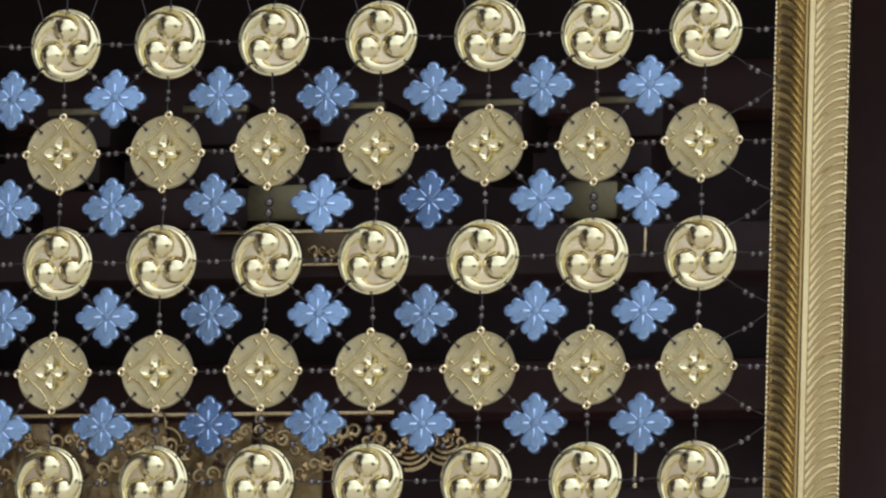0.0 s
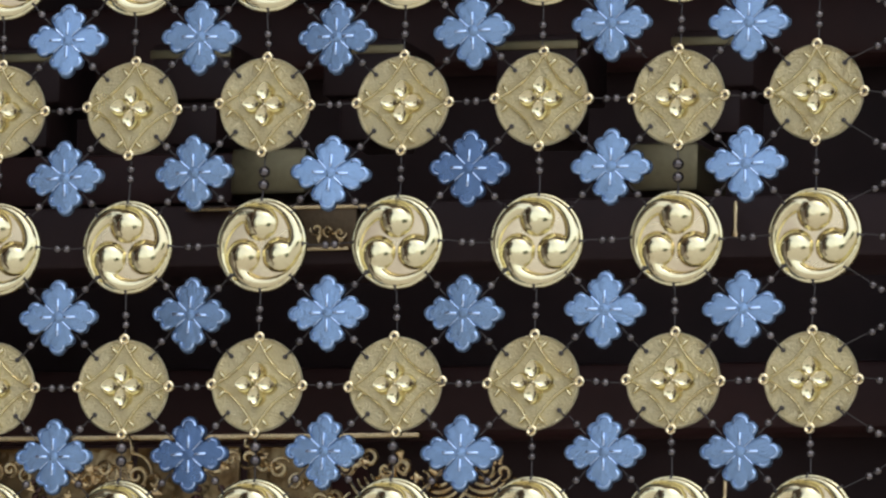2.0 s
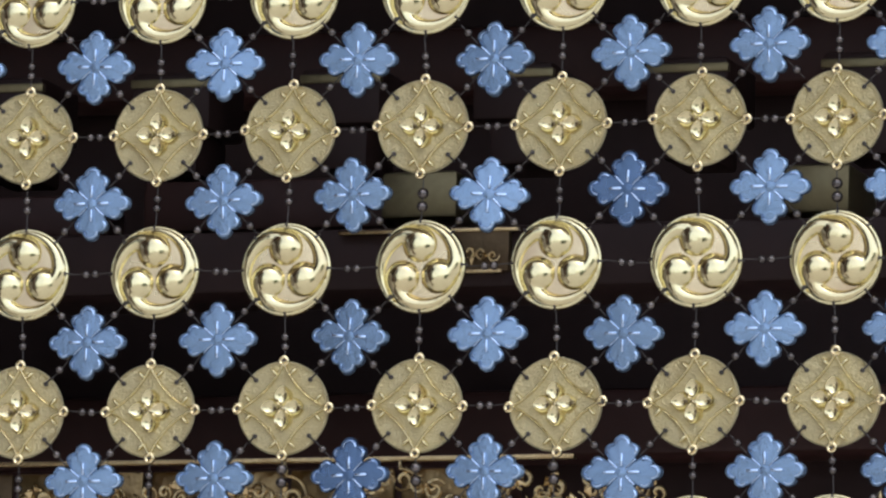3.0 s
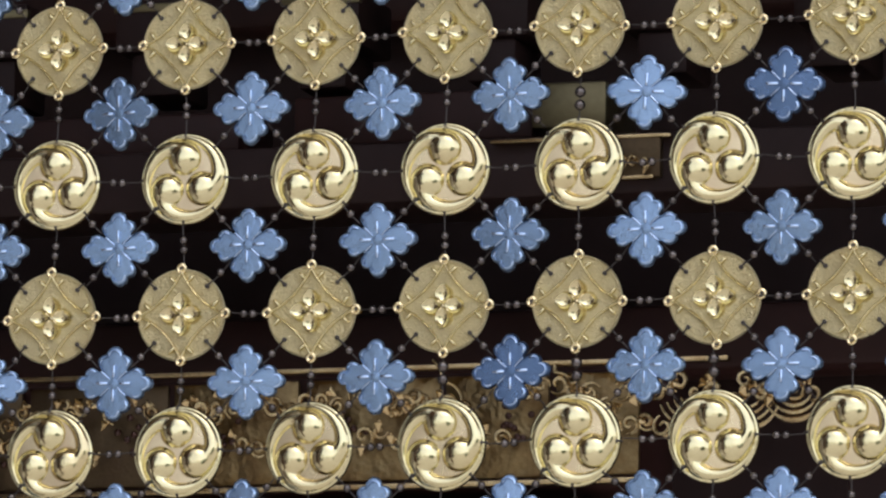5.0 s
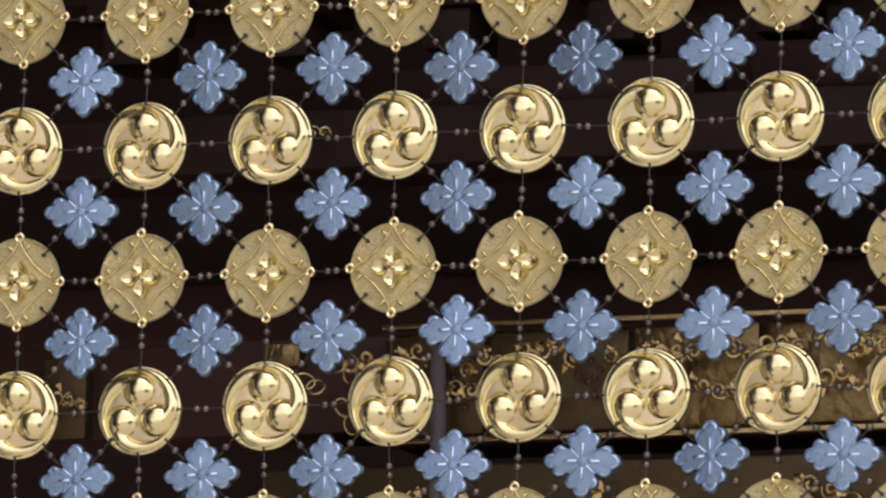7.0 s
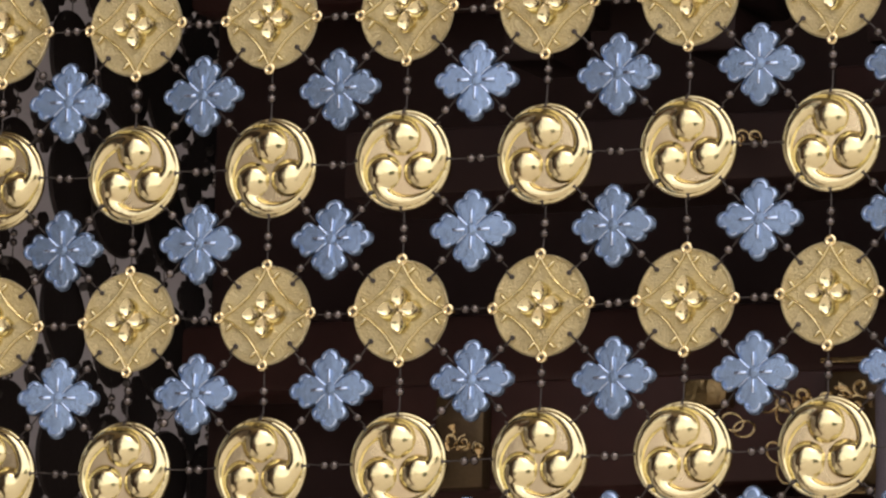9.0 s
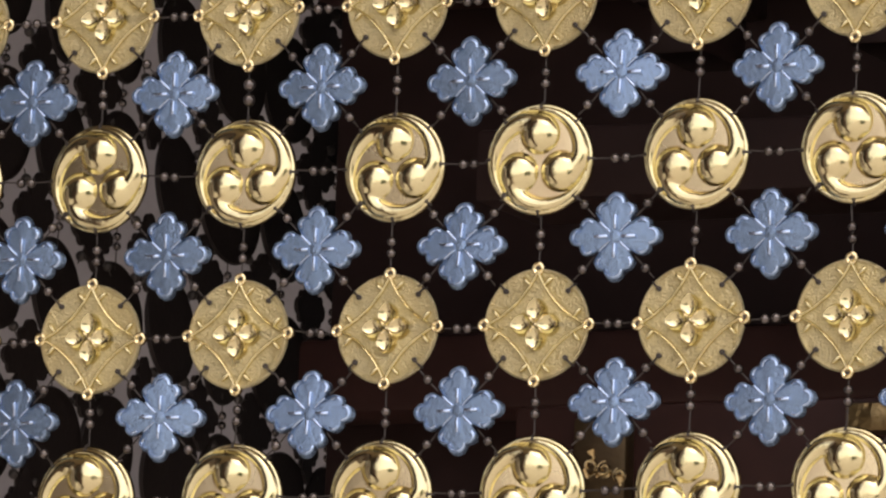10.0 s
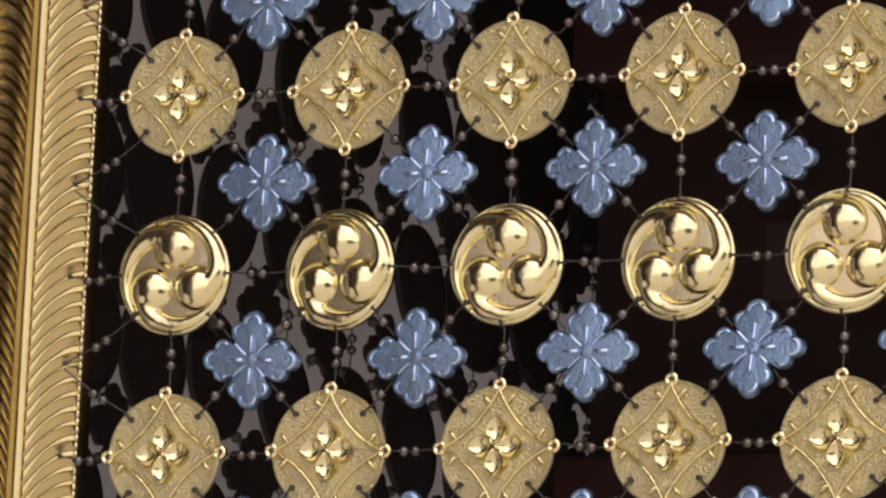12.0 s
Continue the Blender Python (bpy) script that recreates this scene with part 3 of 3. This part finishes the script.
for x0, x1, lean in ((-0.600, -0.552, 2.0), (-0.549, -0.482, -1.5), (-0.479, -0.418, 2.5), (-0.415, -0.352, -2.0), (-0.349, -0.300, 1.5), (-0.297, -0.258, -2.5)):
    # sheets left of x = -0.47 take the darker brown gold
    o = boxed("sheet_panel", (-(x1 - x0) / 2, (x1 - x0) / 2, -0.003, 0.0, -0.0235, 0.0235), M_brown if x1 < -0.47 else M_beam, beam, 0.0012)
    o.matrix_basis = Matrix.Translation(((x0 + x1) / 2, 0.156, 1.7115)) @ Euler((radians(lean), 0, radians(-lean))).to_matrix().to_4x4()
boxed("beam_lip", (-0.60, -0.215, 0.146, 0.152, 1.7372, 1.7396), M_orn, beam, 0.0008)
boxed("beam_lip", (-0.60, -0.255, 0.146, 0.152, 1.6835, 1.6860), M_orn, beam, 0.0008)
beam.location.z = -0.0018
# the lower beam's shade is painted: dark brown instead of gilt
low = tagged(new("gilt_beam"), "lower gilt beam behind the net, its shade put into a brown colour", "beam")
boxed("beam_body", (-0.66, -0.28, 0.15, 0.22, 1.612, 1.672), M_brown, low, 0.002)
dim = tagged(new("lacquered_beam"), "brown lacquered beam with a gilt end cap", "beam")
boxed("beam_body", (-0.80, -0.602, 0.16, 0.21, 1.690, 1.735), M_redlac, dim, 0.002)
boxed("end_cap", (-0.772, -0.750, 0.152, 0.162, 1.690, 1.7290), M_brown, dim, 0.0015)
boxed("end_cap", (-0.661, -0.642, 0.150, 0.162, 1.7205, 1.7315), M_beam, dim, 0.0015)
upper = tagged(new("lacquered_beam"), "black lacquered beam with a gilt engraved fitting", "beam")
boxed("beam_body", (-0.82, 0.02, 0.16, 0.22, 1.815, 1.843), M_lacquer, upper, 0.002)
boxed("fitting_plate", (-0.282, -0.250, 0.155, 0.1605, 1.8215, 1.8395), M_brown, upper, 0.0008)
boxed("fitting_edge", (-0.285, -0.253, 0.154, 0.1595, 1.8205, 1.8222), M_orn, upper, 0.0005)
boxed("fitting_edge", (-0.330, -0.245, 0.154, 0.1595, 1.8392, 1.8410), M_orn, upper, 0.0005)
tier = tagged(new("dull_gilt_tie_beam"), "dull gilt tie beam in pieces above the lacquered beam", "beam")
boxed("beam_piece", (-0.322, -0.286, 0.19, 0.24, 1.8520, 1.8735), M_dullgold, tier, 0.002)
boxed("beam_piece", (-0.440, -0.324, 0.20, 0.24, 1.8500, 1.8735), M_redlac, tier, 0.002)
boxed("beam_piece", (-0.135, -0.103, 0.19, 0.24, 1.8500, 1.8720), M_dullgold, tier, 0.002)
boxed("beam_piece", (-0.62, -0.47, 0.21, 0.26, 1.8500, 1.8700), M_redlac, tier, 0.002)
bracket = tagged(new("bracket_block"), "brown lacquered bracket block with a stepped foot", "bracket", "bracket blocks under the eaves")
boxed("block", (-0.019, 0.019, 0.0, 0.05, 0.008, 0.034), M_lacquer, bracket, 0.002)
boxed("foot", (-0.012, 0.012, 0.004, 0.046, -0.012, 0.008), M_lacquer, bracket, 0.002)
boxed("gilt_band", (-0.0195, 0.0195, -0.001, 0.003, 0.027, 0.031), M_dullgold, bracket, 0.0005)
for k in range(9):
    mm = Matrix.Translation((-0.10 - 0.082 * k, 0.20, 1.890))
    if k == 0:
        bracket.matrix_basis = mm
    else:
        copy_thing(bracket, mm)


def spiral(bm, c, r, turns, start, w, hand=1, n=22):
    pts, rad = [], []
    for i in range(n + 1):
        s = i / n
        a = start + hand * 2 * math.pi * turns * s
        q = r * (1 - 0.82 * s)
        pts.append((c[0] + q * math.cos(a), c[1] - 0.0015 * s, c[2] + q * math.sin(a)))
        rad.append(w * (0.55 + 0.75 * math.sin(math.pi * min(1, s * 1.1))))
    sweep(bm, pts, rad, 6)


def scroll_ornament(x, z, size, seed, y=0.142, n=5, label="cast gilt scroll ornament fixed to the beam"):
    """Curling tendrils with buds and pointed leaves."""
    g = random.Random(seed)
    thing = new("scroll_ornament")
    for i in range(n):
        bm = bmesh.new()
        cx, cz = (i - (n - 1) / 2) * size * 0.62, g.uniform(-0.3, 0.3) * size
        spiral(bm, (cx, 0, cz), size * g.uniform(0.28, 0.42), g.uniform(1.0, 1.5), g.uniform(0, 6.28), size * 0.08, g.choice((-1, 1)))
        part("tendril", bm, M_orn, thing)
        a = g.uniform(0, 6.28)
        q = Vector((cx + size * 0.36 * math.cos(a), -0.001, cz + size * 0.36 * math.sin(a)))
        part("bud", ball(bmesh.new(), size * 0.09, q, 10, 8), M_orn, thing)
        b = g.uniform(0, 6.28)
        tip = q + Vector((size * 0.4 * math.cos(b), 0, size * 0.4 * math.sin(b)))
        part("leaf", sweep(bmesh.new(), [q, q.lerp(tip, 0.4) + Vector((0, -0.002, 0.001)), tip], [size * 0.04, size * 0.17, size * 0.01], 6, 0.5), M_orn, thing)
    thing.matrix_basis = Matrix.Translation((x, y, z))
    return tagged(thing, label, "ornament", "scroll ornaments on the beams")


for k, x in enumerate((-0.190, -0.212, -0.236, -0.262, -0.300, -0.352, -0.372, -0.412, -0.446, -0.470, -0.512, -0.540, -0.580, -0.598)):
    scroll_ornament(x, 1.7225 - 0.004 * (k % 2), 0.0125, 20 + k, n=5)
for k, x in enumerate((-0.225, -0.255, -0.330, -0.372, -0.430, -0.470, -0.525, -0.565)):
    scroll_ornament(x, 1.7005 + 0.004 * (k % 2), 0.0125, 50 + k, n=4)
for k, x in enumerate((-0.300, -0.335, -0.385, -0.425, -0.480, -0.530, -0.575, -0.625)):
    scroll_ornament(x, 1.652 - 0.010 * (k % 2), 0.016, 70 + k, n=4)
scroll_ornament(-0.760, 1.708, 0.010, 10, n=5)
scroll_ornament(-0.635, 1.833, 0.009, 14, y=0.152, n=2)
scroll_ornament(-0.545, 1.832, 0.008, 15, y=0.152, n=2)
scroll_ornament(-0.262, 1.8305, 0.009, 16, y=0.153, n=3)

# wavy gilt wires and small dark bead clusters before the beam
for k, (x, z, span) in enumerate(((-0.352, 1.7375, -0.020), (-0.474, 1.698, -0.016), (-0.296, 1.7360, -0.018), (-0.262, 1.735, -0.014))):
    pts = []
    for i in range(19):
        u = i / 18
        pts.append((0.016 * u + 0.0016 * math.sin(u * 11 + k), -0.001 * math.sin(u * 7), span * u + 0.0016 * math.cos(u * 11 + k)))
    wavy = tagged(new("wavy_wire"), "wavy gilt wire hanging before the gilt beam", "wire ornament", "wavy wires on the beam")
    part("strand", sweep(bmesh.new(), pts, [0.0008] * 19, 6), M_orn, wavy)
    wavy.matrix_basis = Matrix.Translation((x, 0.143, z))
g = random.Random(21)
for k, x in enumerate((-0.315, -0.395, -0.455, -0.500, -0.560)):
    cluster = tagged(new("bead_cluster"), "cluster of small dark red-brown beads on the beam", "beads", "bead clusters on the beam")
    for i in range(9):
        o = part("cluster_bead", ball(bmesh.new(), 0.0017, u=10, v=8), M_beadred, cluster)
        o.matrix_basis = Matrix.Translation((g.gauss(0, 0.005), g.gauss(0, 0.001), g.gauss(0, 0.006)))
    cluster.matrix_basis = Matrix.Translation((x, 0.148, 1.708))
for k, (x, z) in enumerate(((-0.232, 1.711), (-0.205, 1.709), (-0.184, 1.712))):
    fan = tagged(new("leaf_fan"), "overlapping gilt crescent leaves ending the beam", "ornament", "leaf fans of the beam")
    for i in range(4):
        r = 0.005 + 0.0032 * i
        pts = [(r * math.cos(radians(200 + 14 * j)), -0.0004 * i, r * math.sin(radians(200 + 14 * j))) for j in range(11)]
        part("crescent", sweep(bmesh.new(), pts, [0.0004 + 0.0009 * math.sin(math.pi * j / 10) for j in range(11)], 6, 0.8), M_orn, fan)
    fan.matrix_basis = Matrix.Translation((x, 0.146, z + 0.010))

# gilt pins on the lacquered beams
for px_, z0, z1 in ((-0.0745, 1.8225, 1.8385), (-0.0765, 1.694, 1.7195)):
    pin = tagged(new("gilt_pin"), "small bright gilt pin standing on the core", "pin", "gilt pins")
    bm = lathe(bmesh.new(), [(0, 0), (0.0016, 0.0002), (0.0017, 0.002), (0.0011, 0.004), (0.0012, z1 - z0 - 0.002), (0.0008, z1 - z0), (0, z1 - z0)], 12)
    o = part("shank", bm, M_orn, pin)
    o.matrix_basis = Matrix.Rotation(radians(-90), 4, "X")
    pin.matrix_basis = Matrix.Translation((px_, 0.15, z0))
ledge = tagged(new("lacquered_beam"), "short black lacquered beam carrying a gilt pin", "beam")
boxed("beam_body", (-0.16, 0.03, 0.145, 0.20, 1.66, 1.694), M_lacquer, ledge, 0.002)

# hanging chain of open rings
chain = tagged(new("hanging_chain"), "hanging chain of open gilt wire rings", "chain")
for k, (dx, dz) in enumerate(((0.0000, 0.0000), (0.0140, -0.0100), (0.0170, 0.0060), (0.0110, 0.0100), (-0.0050, 0.0030), (0.0180, -0.0180))):
    pts = []
    for i in range(17):
        a = 2 * math.pi * i / 16
        pts.append((0.0046 * math.cos(a), 0.001 * math.sin(a + k), 0.0034 * math.sin(a)))
    o = part("ring", sweep(bmesh.new(), pts, [0.0006] * 17, 6), M_orn, chain)
    o.matrix_basis = Matrix.Translation((dx, 0, dz)) @ Matrix.Rotation(0.9 * k, 4, "Y")
chain.matrix_basis = Matrix.Translation((-0.6280, 0.135, 1.7080))
cord = tagged(new("cord"), "grey violet cord hanging before the gilt beam", "cord")
part("strand", sweep(bmesh.new(), [(-0.570, 0.146, 1.737), (-0.570, 0.140, 1.72), (-0.569, 0.140, 1.69), (-0.570, 0.140, 1.655)], [0.0028, 0.0036, 0.0036, 0.003], 10), M_cord, cord)

# ---- side net, seen from within; its backlit shade is put into a near-black colour ----
side_tomoe = new("side_medallion")
part("plate", lathe(bmesh.new(), [(0, -0.001), (R * 1.13, -0.0008), (R * 1.14, 0.0004), (R * 1.08, 0.0013), (R * 0.7, 0.003), (0, 0.0042)], 40), M_silhouette, side_tomoe)
part("rim", lathe(bmesh.new(), [(R * 1.04, -0.0014), (R * 1.13, -0.0014), (R * 1.16, 0.0), (R * 1.13, 0.0008), (R * 1.10, 0.0008)], 40), M_silhouette, side_tomoe)
tagged(side_tomoe, "gilt medallion of the side net, coloured dark as a backlit silhouette", "medallion", "medallions of the side net")
side_flower = new("side_flower")
bm = bmesh.new()
line = flower_outline(64)
a = [bm.verts.new((FW * x, -0.001, FH * z)) for x, z in line]
b = [bm.verts.new((FW * x, 0.001, FH * z)) for x, z in line]
bm.faces.new(a)
bm.faces.new(b[::-1])
for k in range(64):
    bm.faces.new((a[k], a[(k + 1) % 64], b[(k + 1) % 64], b[k]))
part("petal_plate", bm, M_silhouette, side_flower)
for sx in (-1, 1):
    for sz in (-1, 1):
        p0 = Vector((sx * 0.0078, 0, sz * 0.0072))
        p1 = Vector((sx * 0.0155, 0, sz * 0.0155))
        part("beaded_wire", ball(sweep(bmesh.new(), [p0, p1], [0.0003] * 2, 5), 0.0022, p0.lerp(p1, 0.56), 10, 8), M_wire, side_flower)
tagged(side_flower, "flower plaque of the side net, coloured dark as a backlit silhouette", "flower plaque", "flowers of the side net")
SIDE_X = -1.045
face = Matrix.Rotation(radians(-90), 4, "Z")
for r in range(-3, ROWS):
    for c in range(18):
        y = 0.04 + 0.052 * c
        z = TOP - PITCH * r
        put(side_tomoe, Matrix.Translation((SIDE_X + rng.gauss(0, 0.001), y, z + rng.gauss(0, 0.001))) @ face @ tilt(4))
        if r < ROWS - 1:
            if r > -2 and c < 17:
                put(proto_v, Matrix.Translation((SIDE_X, y, z - PITCH / 2)) @ face)
            if c < 17:
                put(side_flower, Matrix.Translation((SIDE_X, y + PITCH / 2, z - PITCH / 2)) @ face @ tilt(5))

bpy.data.objects.remove(bead_source)
